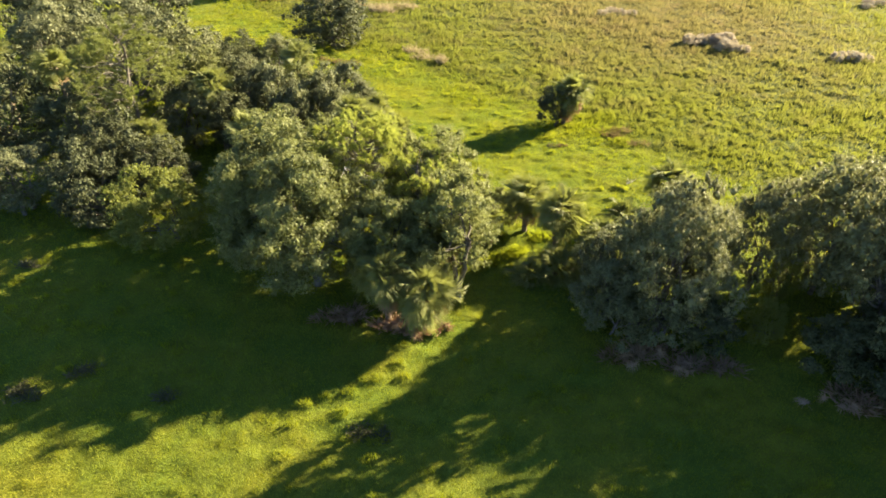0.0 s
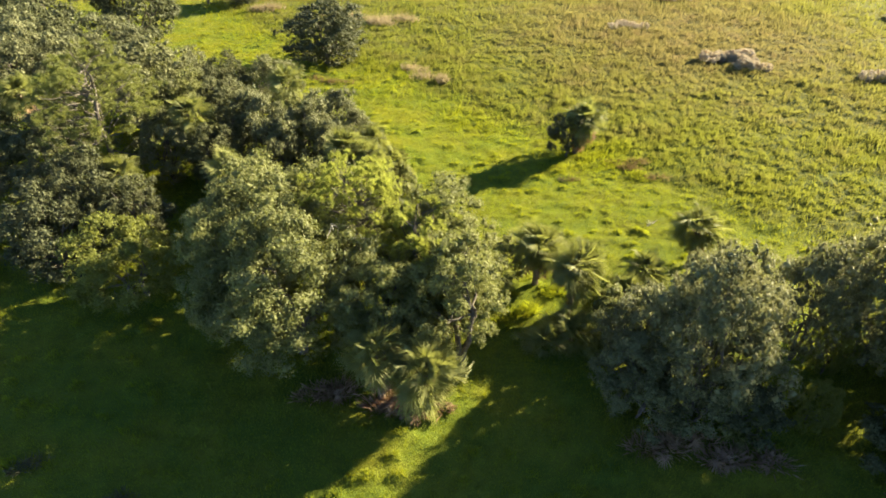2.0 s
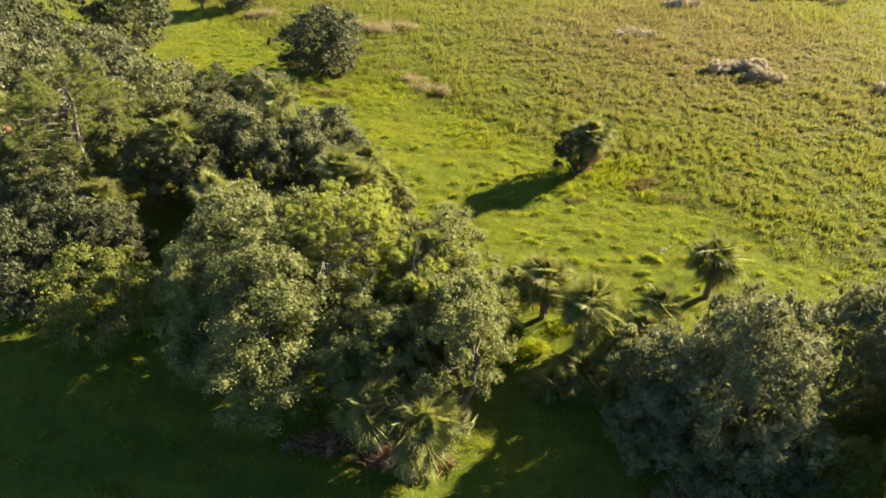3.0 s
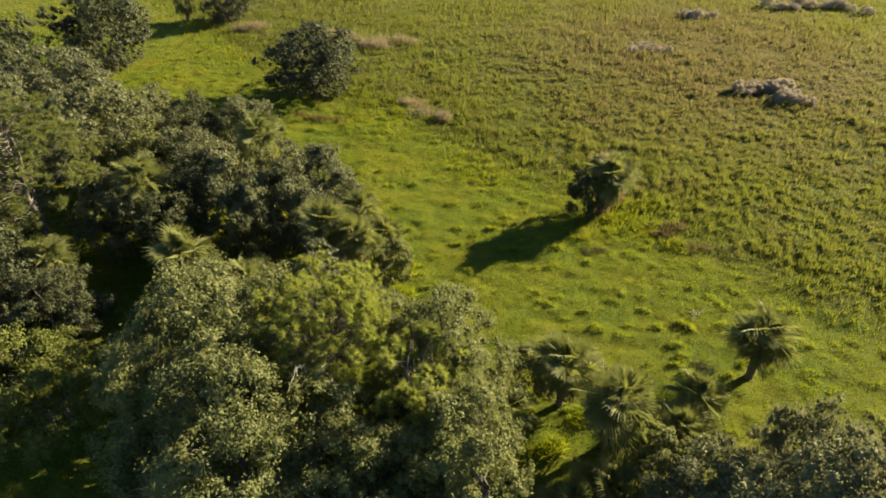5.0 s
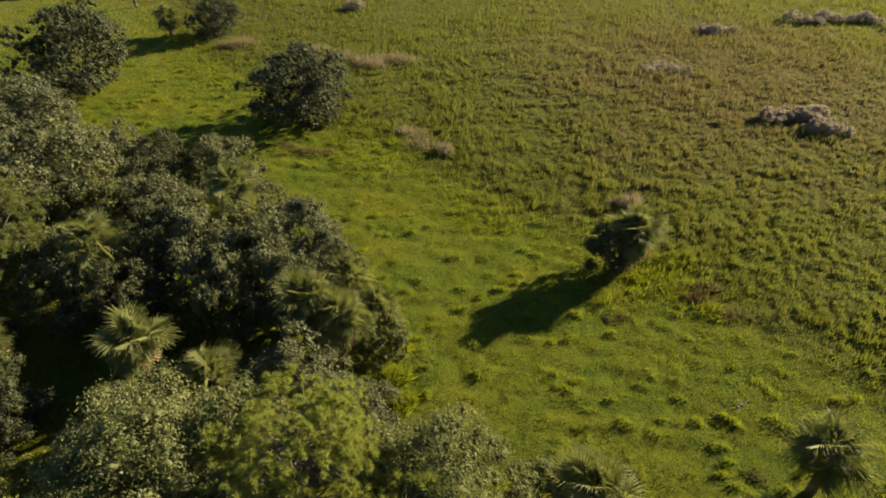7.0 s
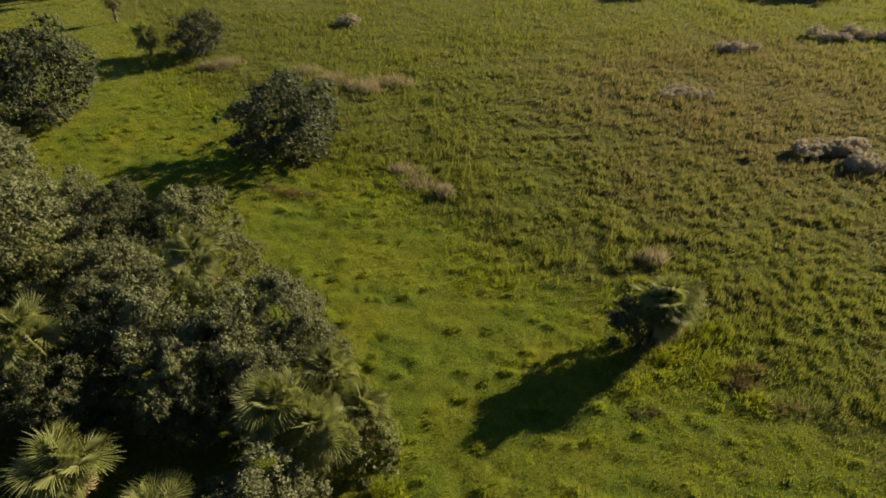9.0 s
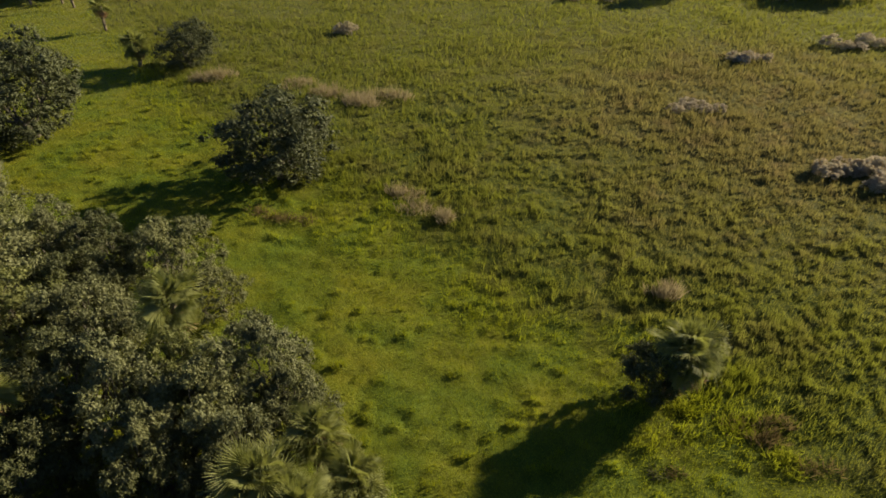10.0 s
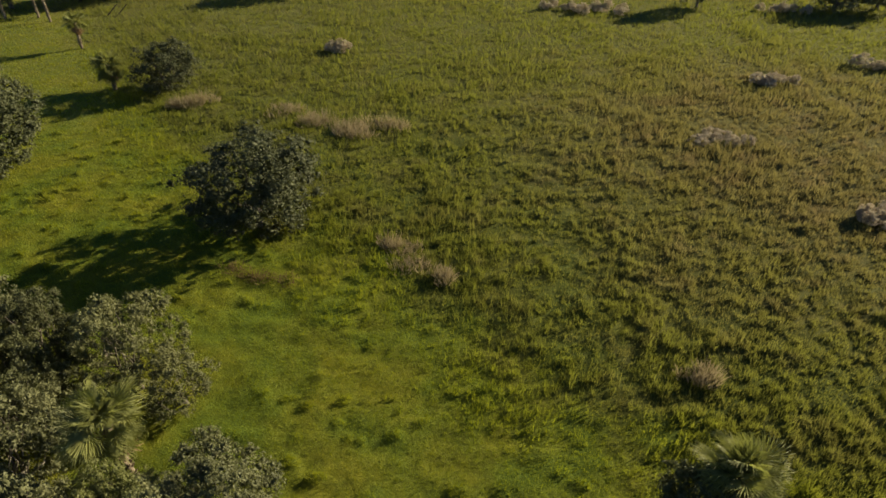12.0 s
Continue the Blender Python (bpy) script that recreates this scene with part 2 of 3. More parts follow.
gx, gy = spaced(-30, 44, 0.21, 3500), spaced(12, 84, 0.21, 3500)
GX, GY = np.meshgrid(gx, gy)
GV = np.stack([GX, GY, ground_height(GX, GY)], -1).reshape(-1, 3)
nx, ny = len(gx), len(gy)
gi, gj = np.meshgrid(np.arange(ny - 1), np.arange(nx - 1), indexing="ij")
g0 = (gi * nx + gj).ravel()
GF = np.stack([g0, g0 + 1, g0 + nx + 1, g0 + nx], 1)
ground_mesh = net("ground", GV, GF, GRASS)
ground_mesh.polygons.foreach_set("use_smooth", np.ones(len(GF), dtype=bool))
ground = tagged(new("ground", ground_mesh), "green grassy pasture, rough and brown in parts", "ground", "", "structure")


# ---- grass ----
def nearness(x, y):
    """How thick the grass is built: fully along the middle of the pasture, thinner and coarser towards its far ends."""
    away = np.maximum(np.maximum(np.abs(x + 0.5) / 0.73, np.hypot(25.0, np.maximum(y - 39.0, 0))), 29.0)
    return (29.0 / away) ** 2


def blade_net(name, x, y, tall, wide, bow, material, rng):
    """Bent blades of grass, three corners each, at the places x, y."""
    n = len(x)
    z = ground_height(x, y)
    az = rng.uniform(0, 2 * math.pi, n)
    lean = rng.uniform(0.15, 1.0, n) * tall * bow
    turn = az + rng.uniform(0.7, 2.4, n)
    sx, sy = np.cos(turn) * wide, np.sin(turn) * wide
    verts = np.stack([
        np.stack([x - sx, y - sy, z - 0.04], -1),
        np.stack([x + sx, y + sy, z - 0.04], -1),
        np.stack([x + np.cos(az) * lean, y + np.sin(az) * lean, z + tall], -1)], 1).reshape(-1, 3)
    return net(name, verts, np.arange(len(verts)).reshape(-1, 3), material)


rng = np.random.default_rng(3)
bx_, by_ = rng.uniform(-72, 72, 5200000), rng.uniform(8, 142, 5200000)
near_ = nearness(bx_, by_)
kept = (rng.uniform(0, 1, len(bx_)) < near_) & (np.abs(bx_) < 18 + 0.62 * by_)
bx_, by_, near_ = bx_[kept], by_[kept], near_[kept]
marsh_ = rng.uniform(0, 1, len(bx_)) < rough_share(bx_, by_)
lift_ = np.where(marsh_, marsh_mound(bx_, by_), pasture_mound(bx_, by_))
kept = rng.uniform(0, 1, len(bx_)) < np.where(marsh_, 0.40 + 0.9 * lift_, 0.62 + 0.5 * lift_)
bx_, by_, near_, marsh_, lift_ = bx_[kept], by_[kept], near_[kept], marsh_[kept], lift_[kept]
coarse_ = np.minimum(near_ ** -0.5, 2.6)
patch_ = 0.6 + 0.8 * lattice(bx_ * 0.13, by_ * 0.13, 41)
tall_ = np.where(marsh_, (0.15 + 0.32 * lift_) * patch_, 0.06 + 0.05 * patch_ + 0.18 * lift_) * rng.uniform(0.6, 1.3, len(bx_)) * (0.6 + 0.4 * coarse_)
for name, kept, bow, label in (
        ("grass", ~marsh_ & (lift_ < 0.12), 1.1, "short bright green pasture grass"),
        ("grass_tussocks", ~marsh_ & (lift_ >= 0.12), 0.9, "scattered green tussocks in short pasture grass"),
        ("marsh_grass", marsh_, 0.65, "rough olive and brown marsh grass in tussocks")):
    wide_ = 0.019 * coarse_[kept] * rng.uniform(0.6, 1.4, kept.sum())
    tagged(new(name, blade_net(name, bx_[kept], by_[kept], tall_[kept], wide_, bow, BLADES, rng)), label, "grass", "", "stuff")


# ---- broadleaf trees ----
def crown_points(rng, lobes, leaves, low, aspect):
    """Places and outward ways of the leaves of a crown of radius 1 and height 1: boughs apart from one another, each of many flat clumps.
    aspect: the crown's true radius over its height."""
    ways = []
    for w in unit(rng.normal(size=(900, 3)) + [0, 0, 0.25]):
        if w[2] > -0.7 and all(np.dot(w, o) < 0.80 for o in ways):
            ways.append(w)
    while len(ways) < lobes:
        ways.append(unit(rng.normal(size=3) + [0, 0, 0.5]))
    ways = np.array(ways[:lobes])
    reach = rng.uniform(0.48, 0.86, (len(ways), 1))
    mid = low + (1 - low) * 0.45
    squash = np.where(ways[:, 2:3] > 0, [[1, 1, (1 - mid) * 1.05]], [[1.12, 1.12, (mid - low) * 1.1]])
    centres = [0, 0, mid] + ways * reach * squash
    size = rng.uniform(0.20, 0.38, len(ways))
    per = 24
    owner = np.repeat(np.arange(len(ways)), per)
    cw = unit(rng.normal(size=(len(owner), 3)) + 0.7 * ways[owner] + [0, 0, 0.35])
    clump = centres[owner] + cw * (size[owner] * rng.uniform(0.55, 1.2, len(owner)))[:, None] * [1, 1, 0.85 * aspect]
    keep = clump[:, 2] > low * 0.5
    clump, cw = clump[keep], cw[keep]
    ball = 0.085 * rng.uniform(0.5, 1.5, len(clump))
    who = rng.choice(len(clump), leaves, p=ball ** 2 / (ball ** 2).sum())
    w = unit(rng.normal(size=(leaves, 3)) + 0.5 * cw[who] + [0, 0, 0.45])
    pts = clump[who] + w * (ball[who] * rng.uniform(0.55, 1.35, leaves))[:, None] * [1, 1, 0.7 * aspect]
    out = unit(0.75 * w + 0.35 * cw[who] + [0, 0, 0.15])
    return pts, out, centres, clump, ball


OCTA_V = np.array([(1.0, 0, 0), (-1, 0, 0), (0, 1, 0), (0, -1, 0), (0, 0, 1), (0, 0, -1)])
OCTA_F = np.array([(0, 2, 4), (2, 1, 4), (1, 3, 4), (3, 0, 4), (2, 0, 5), (1, 2, 5), (3, 1, 5), (0, 3, 5)])


def heart_faces(places, radii, rng):
    """The dense twiggy heart of each clump, as crumpled faces deep inside it."""
    n = len(places)
    verts = (places[:, None] + (OCTA_V[None] + rng.normal(0, 0.25, (n, 6, 3))) * radii[:, None, None]).reshape(-1, 3)
    return verts, (OCTA_F[None] + 6 * np.arange(n)[:, None, None]).reshape(-1, 3)


class Kind:
    """A kind of tree: its trunk and crown are built once, and each tree takes a turn and size of its own."""

    def __init__(self, seed, height, radius, low, lobes, leaves, length, width, material, stems=1, limbs=13, twigs=2):
        rng = np.random.default_rng(seed)
        pts, out, centres, clump, ball = crown_points(rng, lobes, leaves, low, radius / height)
        grow = np.array([radius, radius, height])
        self.crown = joined("crown", [
            leaf_faces(pts * grow, out, length, width, rng, 0.7),
            heart_faces(clump * grow, ball * 0.46 * radius, rng)], material)
        pieces = []
        for s in range(stems):
            foot = rng.normal(size=2) * (0.0 if stems == 1 else 0.35)
            fork = np.array([*(foot + rng.normal(size=2) * 0.35), height * max(low + 0.22, 0.12)])
            w = height * 0.030 * (1.0 if stems == 1 else 0.6)
            path = bent((*foot, -0.15), fork, rng, 0.06)
            pieces.append(tube(path, np.linspace(w * 1.35, w * 0.85, len(path)), 9))
            for c in centres[rng.permutation(len(centres))[: limbs // stems]]:
                end = c * grow * [0.95, 0.95, 1.0]
                path = bent(fork - [0, 0, rng.uniform(0, 0.12) * height], end, rng, 0.12, 7)
                pieces.append(tube(path, np.linspace(w * 0.55, w * 0.08, len(path)), 6))
                for _ in range(twigs):
                    tip = end + unit(rng.normal(size=3)) * [1, 1, 0.5] * 0.26 * radius
                    path2 = bent(path[4], tip, rng, 0.1, 5)
                    pieces.append(tube(path2, np.linspace(w * 0.22, w * 0.04, len(path2)), 5))
        self.trunk = joined("trunk", pieces, BARK)
        self.height, self.radius = height, radius

    def plant(self, name, x, y, height, radius, turn, label, category="tree", group="", z=0.0):
        root = thing(name, x, y, z, turn, (radius / self.radius, radius / self.radius, height / self.height), label, category, group)
        part("trunk", self.trunk, root, "grey bark trunk with spreading limbs")
        part("crown", self.crown, root)
        return root


oak_a = Kind(11, 9.0, 4.6, 0.08, 40, 60000, 0.135, 0.070, OAK)
oak_b = Kind(12, 8.0, 4.2, 0.06, 38, 52000, 0.130, 0.068, OAK)
oak_c = Kind(13, 8.0, 4.2, 0.06, 44, 42000, 0.13, 0.045, OAK_PALE, 2)
oak_d = Kind(14, 8.0, 4.2, 0.08, 38, 34000, 0.15, 0.075, OAK_GREY)
oak_e = Kind(27, 9.0, 5.0, -0.04, 46, 28000, 0.18, 0.10, OAK_DARK)
oak_far = Kind(19, 9.0, 5.0, 0.08, 36, 7000, 0.40, 0.22, OAK_GREY)
shrub_d = Kind(20, 4.0, 2.0, 0.04, 20, 9000, 0.17, 0.09, OAK_DARK, 3)
oak_cs = Kind(23, 5.5, 2.5, 0.06, 28, 18000, 0.13, 0.062, OAK_GREY, 2)
oak_bs = Kind(24, 6.0, 2.6, 0.06, 28, 24000, 0.13, 0.068, OAK_SHADED)
oak_f = Kind(18, 8.0, 4.2, 0.22, 36, 28000, 0.15, 0.065, OAK_PALE, 2)
oak_o = Kind(26, 7.6, 2.4, 0.30, 26, 18000, 0.135, 0.07, OAK, 2)
oak_ms = Kind(29, 6.5, 2.6, 0.06, 28, 19000, 0.13, 0.066, OAK, 2)
shrub_y = Kind(16, 4.0, 2.6, 0.06, 20, 16000, 0.13, 0.065, YELLOW, 3)
shrub_w = Kind(34, 3.2, 1.8, 0.05, 16, 7000, 0.13, 0.05, OAK_GREY, 3)
shrub_g = Kind(17, 3.0, 2.0, 0.05, 18, 9000, 0.16, 0.09, OAK, 3)

BIG = "large live oak with dense dull green crown"
GREYL = "live oak with greyish-green leaves in the grove"
SHADE = "oak with feathery grey-green crown and shaded lower limbs"
DARKL = "dark green live oak standing alone in the pasture"
for kind, x, y, h, r, turn, label in (
    # the near grove
    (oak_a, -10.6, 34.7, 8.8, 4.5, 20, BIG),
    (oak_b, -8.4, 29.8, 8.7, 4.1, 80, BIG),
    (oak_a, -0.7, 34.0, 7.9, 3.5, 150, BIG),
    (oak_b, -3.8, 29.8, 6.8, 3.1, 250, BIG),
    (oak_b, -11.7, 31.8, 7.8, 3.1, 140, BIG),
    (oak_b, -0.3, 30.8, 7.2, 2.5, 310, BIG),
    (oak_o, 0.1, 28.9, 8.5, 2.3, 310, BIG),
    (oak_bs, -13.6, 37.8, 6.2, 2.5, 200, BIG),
    # oak at -21.2, 39.2 is added to block sun from the ground to its left
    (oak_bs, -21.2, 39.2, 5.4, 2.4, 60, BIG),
    (oak_cs, -8.2, 41.4, 5.2, 2.8, 15, GREYL),
    (oak_cs, -5.2, 39.8, 4.5, 2.3, 85, GREYL),
    # the far grove along the pasture
    (oak_cs, -17.0, 60.7, 6.7, 2.5, 200, GREYL),
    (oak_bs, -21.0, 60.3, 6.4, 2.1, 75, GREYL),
    (oak_cs, -24.6, 61.2, 6.5, 2.5, 30, GREYL),
    (oak_ms, -28.4, 61.6, 6.8, 2.8, 140, GREYL),
    (oak_cs, -18.7, 54.4, 6.8, 2.6, 140, GREYL),
    (oak_bs, -21.0, 57.2, 6.2, 2.4, 320, GREYL),
    (oak_ms, -22.9, 54.2, 7.0, 2.9, 250, GREYL),
    (oak_cs, -14.7, 49.3, 7.4, 2.6, 70, GREYL),
    (oak_bs, -17.6, 50.6, 6.8, 2.5, 190, GREYL),
    (oak_ms, -12.7, 51.6, 6.5, 1.8, 10, GREYL),
    (oak_cs, -9.6, 52.1, 7.0, 2.4, 260, GREYL),
    (oak_cs, -7.7, 50.1, 5.8, 1.9, 50, GREYL),
    (oak_cs, -11.3, 49.0, 7.3, 2.5, 0, GREYL),
    (oak_cs, -9.2, 47.4, 6.3, 2.1, 110, GREYL),
    (oak_cs, -12.6, 46.5, 6.6, 1.7, 30, GREYL),
    (oak_bs, -18.0, 46.4, 6.0, 2.0, 300, GREYL),
    (oak_d, -27.0, 55.5, 8.2, 4.6, 300, GREYL),
    (oak_cs, -22.0, 48.2, 6.8, 2.8, 110, GREYL),
    (oak_bs, -29.5, 45.0, 7.2, 3.6, 10, BIG),
    # dark-leaved kind for these two, to put the grove's shade into their colour
    (oak_e, -25.4, 40.6, 6.2, 3.0, 100, BIG),
    (oak_e, -25.2, 37.2, 5.4, 3.0, 190, BIG),
    (oak_cs, -31.5, 38.5, 5.4, 3.0, 230, GREYL),
    (oak_d, -38.0, 58.5, 9.2, 4.6, 15, GREYL),
    (oak_d, -34.0, 65.5, 7.6, 4.2, 95, GREYL),
    (oak_e, -43.0, 67.0, 8.8, 4.8, 130, GREYL),
    (oak_e, -38.0, 48.0, 8.0, 4.4, 210, GREYL),
    (oak_e, -48.0, 76.0, 9.0, 5.0, 270, GREYL),
    # the trees beside the gap
    (oak_c, 12.4, 26.4, 9.4, 3.3, 40, GREYL),
    (oak_cs, 9.4, 27.0, 4.6, 2.1, 160, GREYL),
    (oak_c, 13.3, 29.4, 7.5, 2.3, 100, GREYL),
    (oak_cs, 10.2, 29.2, 5.5, 2.3, 220, GREYL),
    (oak_f, 18.8, 29.6, 7.3, 2.4, 280, SHADE),
    (oak_c, 15.3, 29.2, 6.2, 2.1, 10, GREYL),
    (oak_f, 23.0, 24.8, 9.6, 3.5, 120, SHADE),
    (oak_f, 22.3, 29.2, 8.8, 3.4, 55, SHADE),
    # next five stand off to the right, out of view, added to cast shade
    (oak_e, 29.8, 30.4, 10.4, 4.2, 35, SHADE),
    (oak_f, 26.4, 21.6, 9.0, 4.0, 205, SHADE),
    (oak_f, 29.5, 24.4, 9.4, 4.2, 310, SHADE),
    (oak_e, 31.8, 25.4, 9.4, 4.6, 15, SHADE),
    (oak_e, 29.0, 17.4, 8.6, 4.2, 75, SHADE),
    # standing alone
    (oak_e, -14.7, 75.7, 7.2, 4.9, 0, DARKL),
    (oak_e, -38.9, 82.8, 8.6, 5.2, 110, DARKL),
    (oak_e, -30.9, 100.8, 5.0, 3.3, 60, DARKL),
):
    kind.plant("oak_tree", x, y, h, r, turn, label)
shrub_y.plant("shrub", -19.8, 34.2, 4.9, 3.1, 0, "rounded shrub with light yellow-green leaves", "shrub")
shrub_y.plant("shrub", 17.7, 25.1, 3.0, 1.0, 90, "small bright yellow-green leafy shrub", "shrub")
# taller yellow shrub added for glints of backlit leaves, put into its colour
shrub_y.plant("shrub", 19.9, 28.4, 4.2, 0.9, 30, "small bright yellow-green leafy shrub", "shrub")
shrub_d.plant("shrub", 23.0, 23.6, 3.2, 1.8, 0, "dark undergrowth shrub beneath the oaks", "shrub")
shrub_d.plant("shrub", 25.4, 25.2, 3.4, 2.0, 120, "dark undergrowth shrub beneath the oaks", "shrub")
shrub_d.plant("shrub", 20.6, 22.8, 3.6, 1.9, 200, "dark undergrowth shrub beneath the oaks", "shrub")
shrub_d.plant("shrub", 23.2, 21.0, 3.8, 2.2, 300, "dark undergrowth shrub beneath the oaks", "shrub")
# next four are added beneath the crowns to block the low sun
shrub_w.plant("shrub", 9.6, 25.5, 3.4, 1.9, 150, "dark undergrowth shrub beneath the oaks", "shrub")
shrub_w.plant("shrub", 11.9, 25.4, 4.6, 2.2, 20, "dark undergrowth shrub beneath the oaks", "shrub")
shrub_w.plant("shrub", 25.0, 28.4, 6.0, 2.8, 240, "dark undergrowth shrub beneath the oaks", "shrub")
shrub_w.plant("shrub", 22.4, 30.0, 5.0, 2.2, 10, "dark undergrowth shrub beneath the oaks", "shrub")
shrub_d.plant("shrub", 14.2, 25.0, 3.2, 1.7, 60, "dark undergrowth shrub beneath the oaks", "shrub")
shrub_w.plant("shrub", -14.4, 59.4, 3.2, 1.7, 40, "wispy grey-green shrub at the grove's edge", "shrub")
shrub_g.plant("shrub", -4.2, 45.6, 3.2, 1.6, 0, "low dull green shrub at the grove's edge", "shrub")
shrub_g.plant("shrub", 3.4, 37.0, 2.6, 1.5, 70, "low dull green shrub among palms", "shrub")
shrub_g.plant("shrub", 9.6, 31.4, 3.2, 1.8, 130, "low dull green shrub among palms", "shrub")
# dark leafy mass that fills out the lone palm's left side
shrub_d.plant("shrub", 9.6, 53.5, 3.9, 1.6, 210, "dark leafy mass against the palm's left side", "shrub")


# ---- pines ----
def pine_meshes(seed, height, radius, low, puffs, needles, material):
    """A pine: trunk with pale bare limbs, and puffs of long needles at their ends."""
    rng = np.random.default_rng(seed)
    masses = puffs // 11
    w = unit(rng.normal(size=(masses * 3, 3)) + [0, 0, 0.5])
    w = w[w[:, 2] > -0.4][:masses]
    middle = np.array([0, 0, height * (low + (1 - low) * 0.42)])
    top = height - middle[2]
    heart = middle + w * rng.uniform(0.55, 0.97, (len(w), 1)) * [radius, radius, top]
    owner = rng.integers(0, len(heart), puffs)
    swell = rng.uniform(0.35, 0.85, len(heart))[owner][:, None]
    way = unit(rng.normal(size=(puffs, 3)) + 0.4 * w[owner] + [0, 0, 0.4])
    c = heart[owner] + way * swell * rng.uniform(0.6, 1.1, (puffs, 1)) * [1, 1, 0.55]
    n = len(c) * needles
    who = np.repeat(np.arange(len(c)), needles)
    d = unit(0.75 * rng.normal(size=(n, 3)) + 0.8 * way[who] + [0, 0, 0.4])
    root = c[who] + d * 0.04
    long = rng.uniform(0.14, 0.27, (n, 1)) * rng.uniform(0.8, 1.3, len(c))[who][:, None]
    side = unit(np.cross(d, rng.normal(size=(n, 3)))) * 0.011
    tip = root + d * long
    verts = np.stack([root - side, root + side, tip], 1).reshape(-1, 3)
    crown = net("crown", verts, np.arange(3 * n).reshape(n, 3), material)
    pieces = []
    path = bent((0, 0, -0.2), (0.2, 0.1, height * 0.95), rng, 0.03, 9)
    pieces.append(tube(path, np.linspace(0.24, 0.05, 9), 9))
    for i in rng.permutation(len(c))[:75]:
        start_z = np.clip(c[i, 2] - rng.uniform(0.4, 2.2), height * low * 0.6, height * 0.9)
        k = start_z / (height * 0.95)
        p = bent((0.2 * k, 0.1 * k, start_z), c[i], rng, 0.10, 6)
        pieces.append(tube(p, np.linspace(0.042, 0.010, 6), 5))
    return joined("trunk", pieces, BARK), crown


def pine(x, y, meshes, turn, scale, label):
    root = thing("pine_tree", x, y, 0.0, turn, (scale, scale, scale), label, "tree")
    part("trunk", meshes[0], root, "pale grey trunk with bare limbs")
    part("crown", meshes[1], root, "yellow-green tufts of long needles")
    return root


def dead_limb(parent, start, end, seed):
    """A bare grey limb that forks into crooked twigs."""
    rng = np.random.default_rng(seed)
    path = bent(start, end, rng, 0.08, 8)
    pieces = [tube(path, np.linspace(0.04, 0.012, 8), 6)]
    for i in range(14):
        a = path[2 + i % 6]
        tip = a + unit(unit(path[-1] - path[0]) + rng.normal(0, 0.7, 3)) * rng.uniform(0.5, 1.3)
        pieces.append(tube(bent(a, tip, rng, 0.12, 5), np.linspace(0.020, 0.006, 5), 5))
    part("dead_limb", joined("dead_limb", pieces, DEADWOOD), parent, "bare weathered grey limb")


PINE = pine_meshes(31, 11.0, 4.2, 0.40, 1500, 70, NEEDLES)
PINE_WIDE = pine_meshes(33, 11.0, 4.6, 0.25, 1300, 65, NEEDLES_OLD)
PINE_LOW = pine_meshes(32, 7.0, 2.3, 0.2, 300, 95, NEEDLES)
tall_pine = pine(-5.9, 34.4, PINE, 0, 0.86, "tall pine with yellow-green needle tufts in the grove")
pine(-25.6, 46.6, PINE_WIDE, 140, 1.06, "tall pine with yellow-green needle tufts in the grove")
dead_limb(tall_pine, (0.1, -0.5, 6.6), (-0.4, -3.5, 8.6), 71)
dead_limb(tall_pine, (0.1, -0.4, 6.0), (1.3, -3.6, 7.8), 72)
pine(-1.7, 31.6, PINE_LOW, 60, 1.2, "young pine with yellow-green needles among oaks")


# ---- palms ----
def frond_mesh(name, material, stalk, blade, fingers, droop, seed):
    """A fan leaf: a flat stalk and a pleated fan that splits into pointed fingers, drooping at their ends."""
    rng = np.random.default_rng(seed)
    me = bmesh.new()
    hub = me.verts.new((stalk, 0, 0.02))
    me.faces.new((me.verts.new((0, -0.03, 0)), hub, me.verts.new((0, 0.03, 0))))

    def at(s, reach, sink):
        ang = s * radians(105)
        long = blade * (0.74 + 0.26 * math.cos(ang))
        x = stalk + 0.16 * blade * (1 - abs(s)) + math.cos(ang) * long * reach
        return Vector((x, math.sin(ang) * long * reach, 0.02 + 0.22 * abs(s) * blade * reach - sink * droop * long))

    rim = []
    for i in range(fingers + 1):
        p = at(i / fingers * 2 - 1, 0.24, 0.02)
        p.z += 0.03 if i % 2 else -0.03
        rim.append(me.verts.new(p))
    for i in range(fingers):
        mid, half = (i + 0.5) / fingers * 2 - 1 + rng.normal(0, 0.4) / fingers, 0.29 / fingers
        far = rng.uniform(0.84, 1.08)
        me.faces.new((hub, rim[i], rim[i + 1]))
        low, high = me.verts.new(at(mid - half, 0.70 * far, 0.16)), me.verts.new(at(mid + half, 0.70 * far, 0.21))
        tip = me.verts.new(at(mid, (1.0 - 0.14 * droop) * far, rng.uniform(0.40, 0.95)))
        me.faces.new((rim[i], low, high, rim[i + 1]))
        me.faces.new((low, tip, high))
    data = bpy.data.meshes.new(name)
    me.to_mesh(data)
    me.free()
    data.materials.append(material)
    return data


FRONDS = [frond_mesh("frond", FROND, 0.74, 1.14, 32, d, 40 + i) for i, d in enumerate((0.15, 0.4, 0.8))]
DRY_FRONDS = [frond_mesh("dry_frond", FROND_DRY, 0.66, 1.1, 15, d, 50 + i) for i, d in enumerate((0.5, 1.0))]


